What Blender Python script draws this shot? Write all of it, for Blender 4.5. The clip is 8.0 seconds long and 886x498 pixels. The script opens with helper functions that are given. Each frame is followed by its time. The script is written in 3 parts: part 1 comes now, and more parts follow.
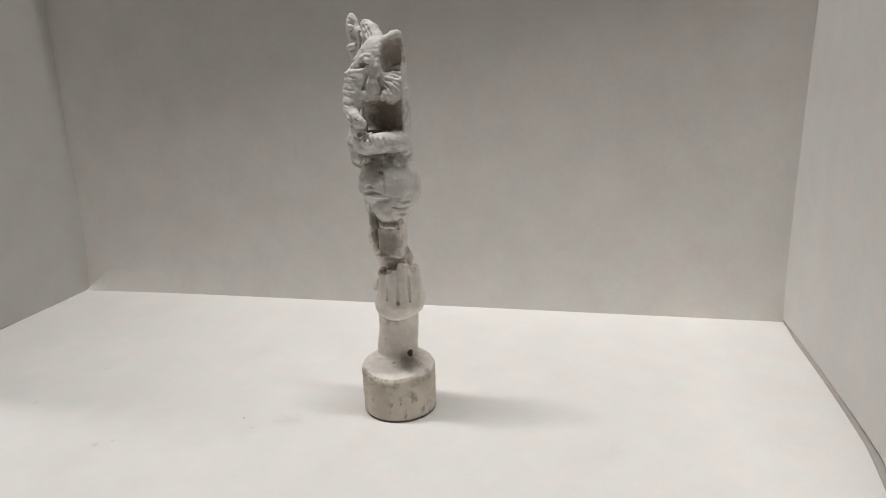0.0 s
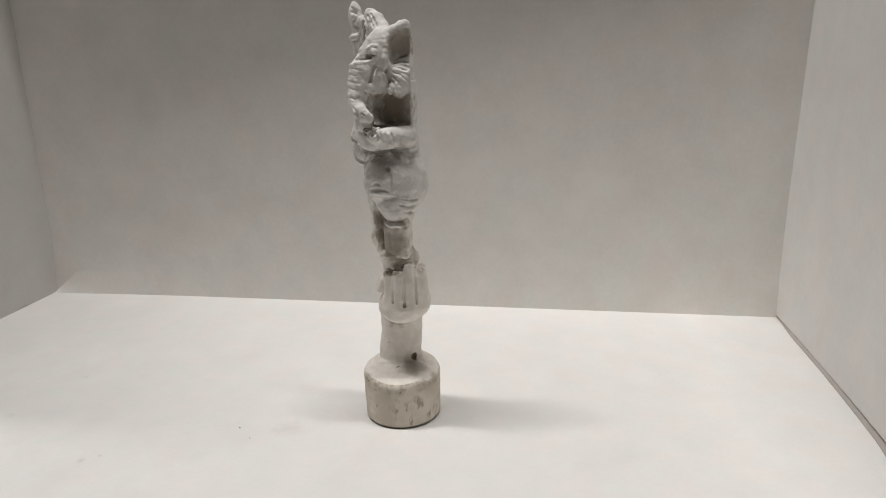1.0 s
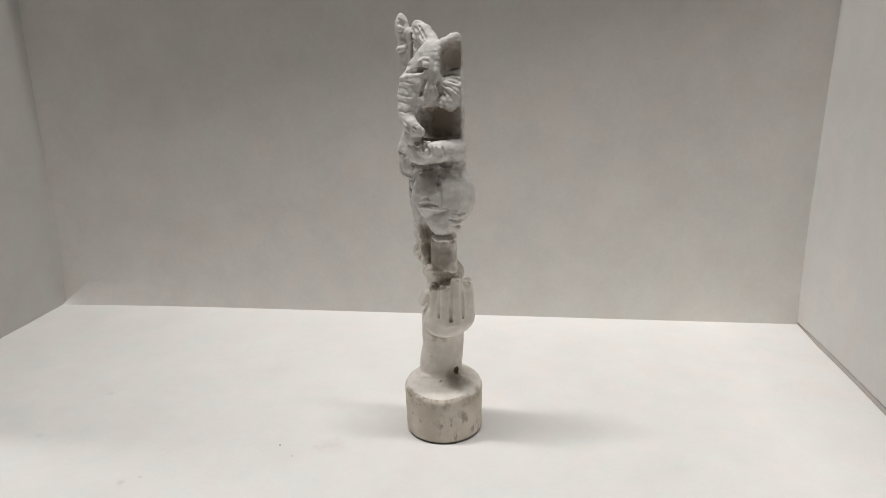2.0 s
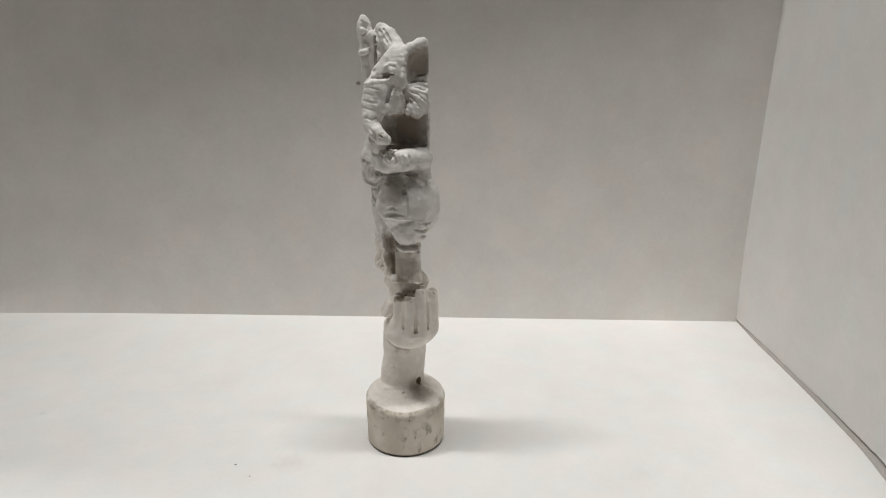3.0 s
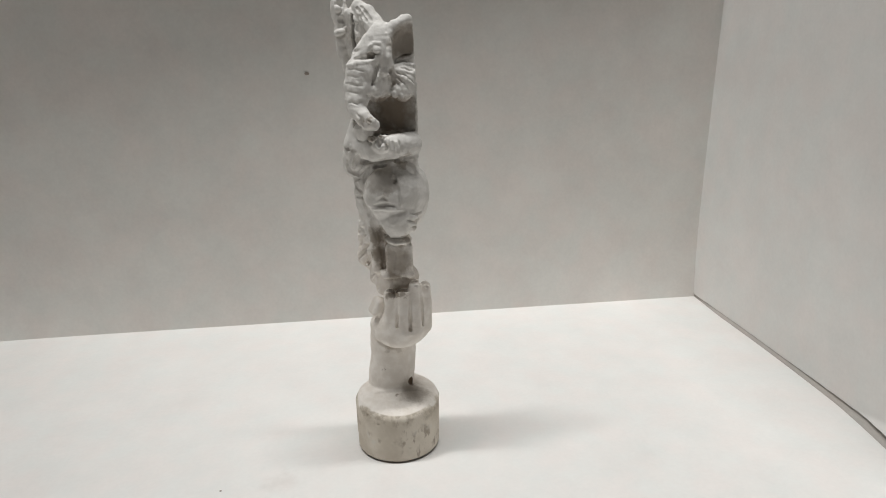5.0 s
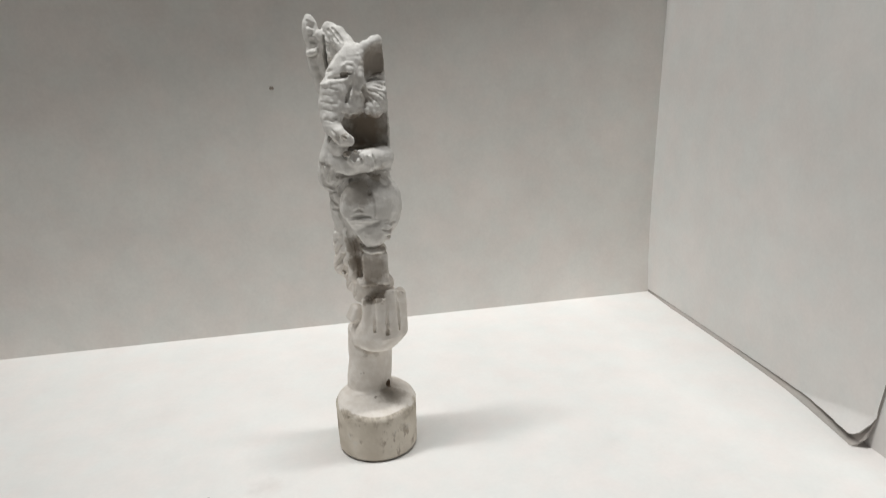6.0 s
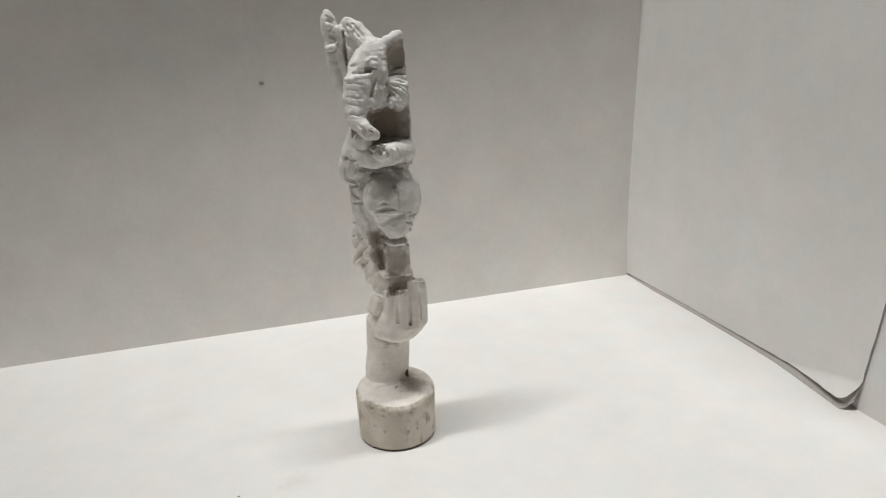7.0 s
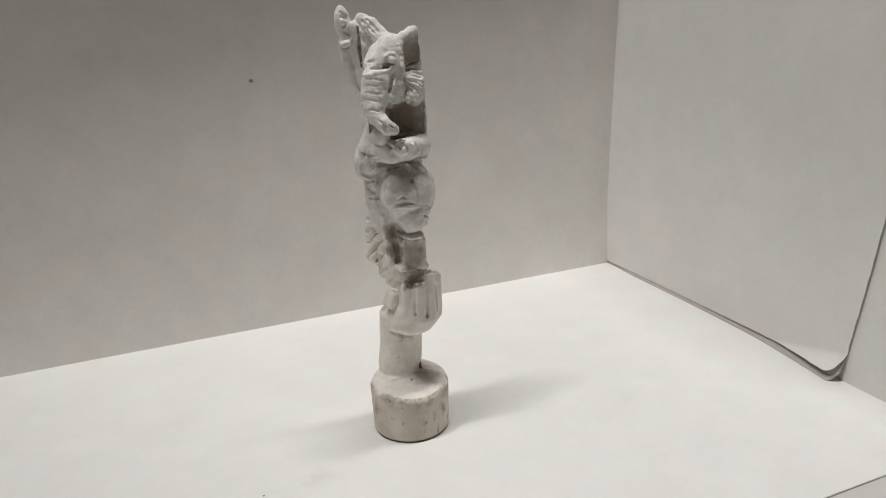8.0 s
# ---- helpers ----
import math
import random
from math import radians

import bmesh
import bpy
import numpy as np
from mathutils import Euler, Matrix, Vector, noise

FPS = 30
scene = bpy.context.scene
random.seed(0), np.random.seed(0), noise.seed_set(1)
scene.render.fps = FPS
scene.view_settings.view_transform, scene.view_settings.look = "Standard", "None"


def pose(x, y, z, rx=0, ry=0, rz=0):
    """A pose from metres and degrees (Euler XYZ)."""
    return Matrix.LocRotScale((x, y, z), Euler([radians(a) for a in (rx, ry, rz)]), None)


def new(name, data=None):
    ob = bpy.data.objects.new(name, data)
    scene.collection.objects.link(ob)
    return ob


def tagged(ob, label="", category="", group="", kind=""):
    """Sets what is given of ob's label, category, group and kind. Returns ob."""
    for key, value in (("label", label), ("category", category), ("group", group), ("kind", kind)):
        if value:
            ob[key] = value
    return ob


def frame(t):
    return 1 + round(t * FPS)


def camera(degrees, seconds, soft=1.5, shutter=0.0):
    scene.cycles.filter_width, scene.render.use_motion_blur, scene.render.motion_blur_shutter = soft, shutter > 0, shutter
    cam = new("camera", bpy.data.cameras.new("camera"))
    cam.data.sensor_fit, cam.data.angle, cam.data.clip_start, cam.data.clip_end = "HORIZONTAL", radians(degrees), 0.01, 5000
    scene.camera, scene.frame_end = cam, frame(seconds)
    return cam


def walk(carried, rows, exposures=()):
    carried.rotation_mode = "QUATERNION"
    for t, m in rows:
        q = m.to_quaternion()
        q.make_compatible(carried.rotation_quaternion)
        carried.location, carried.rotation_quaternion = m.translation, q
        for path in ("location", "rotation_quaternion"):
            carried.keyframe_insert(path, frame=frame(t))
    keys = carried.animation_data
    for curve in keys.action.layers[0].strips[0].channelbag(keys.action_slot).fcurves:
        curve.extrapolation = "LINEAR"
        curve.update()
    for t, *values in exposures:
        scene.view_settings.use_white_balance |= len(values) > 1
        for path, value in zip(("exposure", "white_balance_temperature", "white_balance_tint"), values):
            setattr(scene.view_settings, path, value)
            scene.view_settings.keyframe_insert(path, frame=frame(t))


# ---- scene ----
cam = camera(66.0, 8.0, soft=1.0, shutter=0.5)
ROWS = [
    (0.0, 0.05693, -0.17742, 0.09975, 74.52, 1.91, 12.85),
    (0.3, 0.05416, -0.17762, 0.10050, 74.36, 1.66, 11.57),
    (0.5, 0.05218, -0.17763, 0.10112, 74.76, 1.65, 11.02),
    (0.8, 0.04756, -0.17563, 0.10059, 74.23, 1.66, 10.35),
    (1.0, 0.04288, -0.17302, 0.09961, 73.95, 1.40, 9.48),
    (1.2, 0.04184, -0.17249, 0.10016, 73.85, 1.46, 8.74),
    (1.5, 0.03707, -0.17386, 0.10235, 74.00, 1.41, 7.79),
    (1.6, 0.03428, -0.17463, 0.10235, 74.22, 1.35, 7.78),
    (1.7, 0.03130, -0.17453, 0.10217, 74.21, 1.36, 8.33),
    (2.8, 0.01580, -0.16870, 0.10700, 73.10, -0.20, 2.14),
    (3.0, 0.01385, -0.16845, 0.10729, 72.86, -0.30, 1.35),
    (3.1, 0.01317, -0.16745, 0.10631, 71.95, -0.46, 0.75),
    (3.2, 0.01371, -0.16472, 0.10342, 70.01, -1.06, -0.59),
    (3.3, 0.01235, -0.16410, 0.10315, 71.15, -0.24, -1.41),
    (3.4, 0.01085, -0.16397, 0.10325, 71.73, 0.14, -1.87),
    (3.5, 0.00915, -0.16409, 0.10439, 72.44, 0.52, -2.21),
    (3.7, 0.00553, -0.16451, 0.10599, 72.57, 0.53, -2.59),
    (4.0, 0.00314, -0.16397, 0.10648, 72.53, 0.30, -3.18),
    (4.2, 0.00236, -0.16388, 0.10641, 72.73, 0.44, -4.06),
    (5.3, -0.01004, -0.15840, 0.10197, 72.74, 1.19, -8.92),
    (5.5, -0.01153, -0.15998, 0.10383, 73.36, 1.43, -10.17),
    (5.7, -0.01278, -0.16321, 0.10698, 73.74, 1.62, -10.47),
    (5.8, -0.01472, -0.16444, 0.10895, 73.95, 1.52, -11.06),
    (5.9, -0.01336, -0.16623, 0.10838, 73.64, 1.76, -11.44),
    (6.0, -0.01233, -0.16656, 0.10625, 72.87, 1.71, -11.47),
    (6.2, -0.01713, -0.16622, 0.10611, 72.45, 1.58, -12.41),
    (6.5, -0.02328, -0.16645, 0.10798, 72.05, 1.32, -13.70),
    (6.8, -0.02898, -0.16538, 0.10704, 71.73, 1.82, -16.60),
    (7.0, -0.03302, -0.16543, 0.10746, 72.10, 2.03, -16.92),
    (7.3, -0.03852, -0.16513, 0.10784, 72.05, 2.36, -18.21),
    (7.5, -0.04127, -0.16400, 0.10543, 71.50, 2.42, -19.40),
    (7.8, -0.04626, -0.16224, 0.10747, 71.49, 2.32, -20.60),
    (8.0, -0.05068, -0.16222, 0.10816, 71.56, 2.31, -21.82),
]
walk(cam, [(t, pose(x, y, z, rx, ry, rz)) for t, x, y, z, rx, ry, rz in ROWS],
     exposures=[(0.0, -0.03, 6500, 10.0), (1.0, -0.02, 6500, 10.0), (1.5, 0.04, 6480, 9.8), (3.0, 0.03, 6400, 8.6), (3.5, -0.05, 6380, 8.4), (4.0, 0.03, 6380, 8.4),
                (5.5, 0.09, 6360, 8.2), (5.8, 0.19, 6350, 8.1), (6.0, 0.18, 6340, 8.0), (6.5, 0.13, 6340, 8.0), (7.0, 0.08, 6360, 8.2), (7.5, 0.06, 6380, 8.4), (8.0, -0.01, 6420, 8.8)])

# ---- light ----
world = bpy.data.worlds.new("room_air")
world.use_nodes = True
world.node_tree.nodes["Background"].inputs[0].default_value = (1.0, 0.96, 0.9, 1)
world.node_tree.nodes["Background"].inputs[1].default_value = 0.02
scene.world = world

tube = bpy.data.lights.new("ceiling_tube_light", "AREA")
tube.shape, tube.size, tube.size_y = "RECTANGLE", 1.0, 0.055
tube.energy, tube.color = 15.35, (1.0, 0.975, 0.945)
new("ceiling_tube_light", tube).matrix_world = pose(-0.145, -0.046, 1.3)
scene.view_settings.exposure = 0.0

MM = 0.001


# ---- materials ----
def material(name):
    m = bpy.data.materials.new(name)
    m.use_nodes = True
    return m, m.node_tree.nodes, m.node_tree.links, m.node_tree.nodes["Principled BSDF"]


def card_material(name, colour, stain=0.13, rough=0.75, scale=1.0):
    """White paperboard: fibre grain, faint mottling and a few grey smudges."""
    m, n, l, b = material(name)
    co = n.new("ShaderNodeTexCoord")
    mott = n.new("ShaderNodeTexNoise")
    mott.inputs["Scale"].default_value, mott.inputs["Detail"].default_value = 60 * scale, 8
    mott.inputs["Roughness"].default_value = 0.68
    fibre = n.new("ShaderNodeTexNoise")
    fibre.inputs["Scale"].default_value, fibre.inputs["Detail"].default_value = 900 * scale, 4
    blot = n.new("ShaderNodeTexNoise")
    blot.inputs["Scale"].default_value, blot.inputs["Detail"].default_value = 9 * scale, 3
    for t in (mott, fibre, blot):
        l.new(co.outputs["Object"], t.inputs["Vector"])
    add = n.new("ShaderNodeMath")
    add.operation = "ADD"
    l.new(mott.outputs["Fac"], add.inputs[0])
    l.new(blot.outputs["Fac"], add.inputs[1])
    fin = n.new("ShaderNodeMath")
    fin.operation = "MULTIPLY_ADD"
    fin.inputs[1].default_value = 0.35
    l.new(fibre.outputs["Fac"], fin.inputs[0])
    l.new(add.outputs[0], fin.inputs[2])
    ramp = n.new("ShaderNodeValToRGB")
    e = ramp.color_ramp.elements
    e[0].position, e[1].position = 0.55, 1.0
    e[0].color = (*[c * (1 - stain) for c in colour], 1)
    e[1].color = (*colour, 1)
    half = n.new("ShaderNodeMath")
    half.operation = "MULTIPLY"
    half.inputs[1].default_value = 0.66
    l.new(fin.outputs[0], half.inputs[0])
    l.new(half.outputs[0], ramp.inputs[0])
    # faint warm and cool patches
    hue = n.new("ShaderNodeTexNoise")
    hue.inputs["Scale"].default_value, hue.inputs["Detail"].default_value = 85 * scale, 5
    l.new(co.outputs["Object"], hue.inputs["Vector"])
    cast = n.new("ShaderNodeValToRGB")
    c = cast.color_ramp.elements
    c[0].position, c[1].position = 0.36, 0.64
    c[0].color, c[1].color = (1.0, 0.974, 0.969, 1), (0.974, 0.988, 0.988, 1)
    l.new(hue.outputs["Fac"], cast.inputs[0])
    tint = n.new("ShaderNodeMix")
    tint.data_type, tint.blend_type = "RGBA", "MULTIPLY"
    tint.inputs["Factor"].default_value = 1.0
    l.new(ramp.outputs[0], tint.inputs[6])
    l.new(cast.outputs[0], tint.inputs[7])
    l.new(tint.outputs[2], b.inputs["Base Color"])
    bump = n.new("ShaderNodeBump")
    bump.inputs["Strength"].default_value, bump.inputs["Distance"].default_value = 0.08, 0.0002
    l.new(fibre.outputs["Fac"], bump.inputs["Height"])
    l.new(bump.outputs[0], b.inputs["Normal"])
    b.inputs["Roughness"].default_value = rough
    b.inputs["Specular IOR Level"].default_value = 0.3
    return m


def smudge(m, spots, colour):
    """Faint grey marks on a card: (place, size, strength), ragged at the edge."""
    n, l = m.node_tree.nodes, m.node_tree.links
    b = n["Principled BSDF"]
    co = n.new("ShaderNodeTexCoord")
    rag = n.new("ShaderNodeTexNoise")
    rag.inputs["Scale"].default_value, rag.inputs["Detail"].default_value = 300, 5
    l.new(co.outputs["Object"], rag.inputs["Vector"])
    for place, size, strength in spots:
        far = n.new("ShaderNodeVectorMath")
        far.operation = "DISTANCE"
        far.inputs[1].default_value = place
        l.new(co.outputs["Object"], far.inputs[0])
        wob = n.new("ShaderNodeMath")
        wob.operation, wob.inputs[1].default_value = "MULTIPLY_ADD", size * 1.8
        l.new(rag.outputs["Fac"], wob.inputs[0])
        l.new(far.outputs["Value"], wob.inputs[2])
        fade = n.new("ShaderNodeMapRange")
        fade.interpolation_type = "SMOOTHSTEP"
        for key, value in (("From Min", size * 1.9), ("From Max", size * 0.7), ("To Max", strength)):
            fade.inputs[key].default_value = value
        l.new(wob.outputs[0], fade.inputs["Value"])
        mix = n.new("ShaderNodeMix")
        mix.data_type = "RGBA"
        mix.inputs[7].default_value = (*colour, 1)
        l.new(fade.outputs[0], mix.inputs["Factor"])
        l.new(b.inputs["Base Color"].links[0].from_socket, mix.inputs[6])
        l.new(mix.outputs[2], b.inputs["Base Color"])


WHITE_CARD = card_material("white_card", (0.85, 0.84, 0.82))
BACK_CARD = card_material("warm_white_card", (0.862, 0.838, 0.803), stain=0.16)
# left wall: the same white card, its dimmer light put into the colour
SHADED_CARD = card_material("shaded_white_card", (0.67, 0.66, 0.64))
FLOOR_CARD = card_material("floor_card", (0.82, 0.81, 0.79), stain=0.11)
smudge(FLOOR_CARD, [((-0.0290, -0.0136, 0.0), 0.0055, 0.22), ((-0.0335, -0.0150, 0.0), 0.0026, 0.18), ((-0.0778, -0.0355, 0.0), 0.0016, 0.35), ((-0.0745, -0.0330, 0.0), 0.0009, 0.4),
                    ((-0.1149, -0.0169, 0.0), 0.0020, 0.25), ((-0.1089, 0.0084, 0.0), 0.0016, 0.22), ((0.062, -0.016, 0.0), 0.0060, 0.07), ((-0.060, 0.030, 0.0), 0.0070, 0.06)], (0.42, 0.39, 0.36))
# for the card's cut edges and the painted shade of the gap below it
EDGE_SHADE = card_material("edge_shade", (0.50, 0.47, 0.44), stain=0.2, rough=0.9)
CARD_EDGE = card_material("card_edge", (0.37, 0.335, 0.31), stain=0.2, rough=0.9)
TABLE = card_material("table_top", (0.60, 0.585, 0.56), stain=0.1)
ROOM = card_material("room_paint", (0.24, 0.235, 0.23), scale=0.1)


def chalk_material():
    """Carved chalk: powdery white, with the stained, pitted skin of the uncarved stick round the foot."""
    m, n, l, b = material("carved_chalk")
    co = n.new("ShaderNodeTexCoord")
    sep = n.new("ShaderNodeSeparateXYZ")
    l.new(co.outputs["Object"], sep.inputs[0])

    def math_node(op, a, c=None, clamp=False):
        q = n.new("ShaderNodeMath")
        q.operation, q.use_clamp = op, clamp
        for k, v in enumerate((a, c)):
            if v is None:
                continue
            if isinstance(v, (int, float)):
                q.inputs[k].default_value = v
            else:
                l.new(v, q.inputs[k])
        return q.outputs[0]

    def noise_node(scale, detail=4, rough=0.55):
        q = n.new("ShaderNodeTexNoise")
        q.inputs["Scale"].default_value, q.inputs["Detail"].default_value = scale, detail
        q.inputs["Roughness"].default_value = rough
        l.new(co.outputs["Object"], q.inputs["Vector"])
        return q.outputs["Fac"]

    def mix(fac, a, c):
        q = n.new("ShaderNodeMix")
        q.data_type = "RGBA"
        l.new(fac, q.inputs["Factor"])
        for k, v in ((6, a), (7, c)):
            if isinstance(v, tuple):
                q.inputs[k].default_value = (*v, 1)
            else:
                l.new(v, q.inputs[k])
        return q.outputs[2]

    def step(v, lo, hi):
        q = n.new("ShaderNodeMapRange")
        q.interpolation_type = "SMOOTHSTEP"
        q.inputs["From Min"].default_value, q.inputs["From Max"].default_value = lo, hi
        l.new(v, q.inputs["Value"])
        return q.outputs[0]

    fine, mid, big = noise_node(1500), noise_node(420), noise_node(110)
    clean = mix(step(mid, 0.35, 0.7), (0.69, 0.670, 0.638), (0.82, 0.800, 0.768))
    # the lower half keeps the cream of the stick, handled and rubbed smooth, and is painted brighter in place of
    # light; above it the cuts are fresh
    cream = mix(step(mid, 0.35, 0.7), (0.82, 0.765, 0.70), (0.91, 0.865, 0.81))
    handled_lit = step(math_node("ADD", sep.outputs[2], math_node("MULTIPLY", math_node("SUBTRACT", big, 0.5), 0.03)), 0.064, 0.050)
    clean = mix(handled_lit, clean, cream)
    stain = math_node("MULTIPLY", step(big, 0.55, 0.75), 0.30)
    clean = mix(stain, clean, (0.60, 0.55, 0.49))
    # the skin of the uncarved stick
    r2 = math_node("ADD", math_node("MULTIPLY", sep.outputs[0], sep.outputs[0]), math_node("MULTIPLY", sep.outputs[1], sep.outputs[1]))
    r = math_node("SQRT", r2)
    wob = math_node("MULTIPLY", math_node("SUBTRACT", mid, 0.5), 0.004)
    low = step(math_node("ADD", sep.outputs[2], wob), 0.0146, 0.0134)
    out = step(math_node("ADD", r, math_node("MULTIPLY", wob, 0.1)), 0.0098, 0.0102)
    skin = math_node("MULTIPLY", low, out)
    beige = mix(step(big, 0.35, 0.65), (0.61, 0.55, 0.465), (0.76, 0.70, 0.61))
    slant = n.new("ShaderNodeMapping")
    slant.inputs["Rotation"].default_value, slant.inputs["Scale"].default_value = (0.0, radians(34), 0.0), (1.0, 1.0, 0.42)
    l.new(co.outputs["Object"], slant.inputs["Vector"])
    streak = n.new("ShaderNodeTexNoise")
    streak.inputs["Scale"].default_value, streak.inputs["Detail"].default_value, streak.inputs["Roughness"].default_value = 300, 6, 0.66
    l.new(slant.outputs[0], streak.inputs["Vector"])
    pits = math_node("MULTIPLY", math_node("MULTIPLY", step(streak.outputs["Fac"], 0.53, 0.63), step(noise_node(130, 3), 0.42, 0.58)), 0.8)
    beige = mix(pits, beige, (0.36, 0.30, 0.24))
    scuff = math_node("MULTIPLY", step(noise_node(280, 6, 0.65), 0.47, 0.60), step(math_node("ADD", sep.outputs[2], wob), 0.0098, 0.0130))
    beige = mix(math_node("MULTIPLY", scuff, 0.75), beige, (0.40, 0.345, 0.28))
    pale = step(noise_node(240, 2), 0.62, 0.75)
    beige = mix(math_node("MULTIPLY", pale, 0.6), beige, (0.72, 0.69, 0.63))
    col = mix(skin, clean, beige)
    # a brown pit low on the wrist, and the shade line under the lower rim as dark colour
    rim_shade = math_node("MULTIPLY", step(sep.outputs[2], 0.0011, 0.0003), 0.7)
    col = mix(rim_shade, col, (0.15, 0.12, 0.095))
    dist = n.new("ShaderNodeVectorMath")
    dist.operation = "DISTANCE"
    dist.inputs[1].default_value = (0.0039, 0.0002, 0.0172)
    l.new(co.outputs["Object"], dist.inputs[0])
    pit = step(dist.outputs["Value"], 0.0013, 0.0009)
    col = mix(pit, col, (0.16, 0.11, 0.075))
    # brown grime under the figure's feet, a smudge on the foot's top; hollows painted darker as shade
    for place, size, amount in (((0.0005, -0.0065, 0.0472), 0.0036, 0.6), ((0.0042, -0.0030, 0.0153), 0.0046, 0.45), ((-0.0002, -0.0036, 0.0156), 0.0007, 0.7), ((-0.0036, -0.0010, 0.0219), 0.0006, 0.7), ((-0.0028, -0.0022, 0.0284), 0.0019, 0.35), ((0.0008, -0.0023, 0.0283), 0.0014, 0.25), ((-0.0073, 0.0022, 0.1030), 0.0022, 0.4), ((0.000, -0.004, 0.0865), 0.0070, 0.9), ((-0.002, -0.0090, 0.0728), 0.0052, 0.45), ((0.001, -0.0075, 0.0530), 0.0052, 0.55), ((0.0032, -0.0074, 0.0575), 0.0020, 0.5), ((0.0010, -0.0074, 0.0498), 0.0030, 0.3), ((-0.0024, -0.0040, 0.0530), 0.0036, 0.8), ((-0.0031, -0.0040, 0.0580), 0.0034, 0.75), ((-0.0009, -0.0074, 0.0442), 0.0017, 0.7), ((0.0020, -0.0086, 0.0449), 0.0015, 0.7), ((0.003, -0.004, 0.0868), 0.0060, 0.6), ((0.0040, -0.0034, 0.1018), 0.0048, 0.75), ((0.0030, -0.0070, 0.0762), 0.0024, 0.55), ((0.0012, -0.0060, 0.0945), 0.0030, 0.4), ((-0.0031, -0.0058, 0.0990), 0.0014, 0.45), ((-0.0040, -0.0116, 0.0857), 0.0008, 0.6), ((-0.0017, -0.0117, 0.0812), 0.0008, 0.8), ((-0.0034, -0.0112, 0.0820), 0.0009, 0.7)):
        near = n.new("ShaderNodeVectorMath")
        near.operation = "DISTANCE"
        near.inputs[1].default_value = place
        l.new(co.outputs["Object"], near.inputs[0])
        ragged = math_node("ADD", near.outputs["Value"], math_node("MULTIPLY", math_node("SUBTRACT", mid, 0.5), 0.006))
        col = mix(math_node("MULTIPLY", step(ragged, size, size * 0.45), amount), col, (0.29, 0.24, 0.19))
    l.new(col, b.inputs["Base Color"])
    h = math_node("ADD", math_node("MULTIPLY", fine, 0.4), mid)
    bump = n.new("ShaderNodeBump")
    bump.inputs["Strength"].default_value, bump.inputs["Distance"].default_value = 0.5, 0.0004
    l.new(h, bump.inputs["Height"])
    l.new(bump.outputs[0], b.inputs["Normal"])
    b.inputs["Roughness"].default_value = 0.95
    b.inputs["Specular IOR Level"].default_value = 0.15
    return m


CHALK = chalk_material()


# ---- helpers for meshes ----
def mesh_object(name, verts, faces, mat, smooth=False):
    me = bpy.data.meshes.new(name)
    me.from_pydata(verts, [], faces)
    me.materials.append(mat)
    if smooth:
        me.polygons.foreach_set("use_smooth", [True] * len(me.polygons))
    me.update()
    return new(name, me)


def block(name, lo, hi, mat, bevel=0.0):
    """An upright box between two corners, its edges slightly rounded."""
    bm = bmesh.new()
    bmesh.ops.create_cube(bm, size=1)
    for v in bm.verts:
        v.co = Vector([lo[k] + (v.co[k] + 0.5) * (hi[k] - lo[k]) for k in range(3)])
    if bevel:
        bmesh.ops.bevel(bm, geom=bm.edges[:], offset=bevel, segments=2, affect="EDGES")
    me = bpy.data.meshes.new(name)
    bm.to_mesh(me)
    bm.free()
    me.materials.append(mat)
    return new(name, me)


def sheet(name, grid, thickness, mat, edge_mat=None):
    """A bent card: a grid of points, given thickness along the grid's own normals."""
    g = np.array(grid, float)
    du, dv = np.gradient(g, axis=0), np.gradient(g, axis=1)
    nrm = np.cross(du, dv)
    nrm /= np.linalg.norm(nrm, axis=2, keepdims=True)
    a, b = g.shape[:2]
    back = g - nrm * thickness
    verts = [tuple(p) for p in g.reshape(-1, 3)] + [tuple(p) for p in back.reshape(-1, 3)]
    o = a * b
    faces = []
    for i in range(a - 1):
        for j in range(b - 1):
            q = (i * b + j, (i + 1) * b + j, (i + 1) * b + j + 1, i * b + j + 1)
            faces.append(q)
            faces.append(tuple(o + k for k in reversed(q)))
    ring = [i * b for i in range(a)] + [(a - 1) * b + j for j in range(1, b)] + [i * b + b - 1 for i in range(a - 2, -1, -1)] + [j for j in range(b - 2, 0, -1)]
    n_face = len(faces)
    # the cut edge has corners of its own, so that it stays crisp
    base, count = len(verts), len(ring)
    verts += [verts[k] for k in ring] + [verts[o + k] for k in ring]
    for k in range(count):
        m = (k + 1) % count
        faces.append((base + m, base + k, base + count + k, base + count + m))
    ob = mesh_object(name, verts, faces, mat)
    me = ob.data
    if edge_mat:
        me.materials.append(edge_mat)
    for k, poly in enumerate(me.polygons):
        poly.use_smooth = k < n_face
        if k >= n_face and edge_mat:
            poly.material_index = 1
    return ob


# ---- the white card box ----
BACK, LEFT, RIGHT, FRONT, TALL = 0.0861, -0.1822, 0.1255, -0.0712, 0.20

floor = block("floor", (LEFT - 0.003, FRONT, -0.0004), (0.139, BACK + 0.004, 0.0), FLOOR_CARD, 0.0001)
tagged(floor, "white paperboard floor of the display box", "floor", kind="structure")

# the back board leans a hair towards the viewer
def lean(x):
    return 0.011 - 0.035 * (x - LEFT) / 0.307


gx = np.linspace(LEFT - 0.004, 0.140, 60)
gz = np.linspace(-0.0004, TALL, 44)


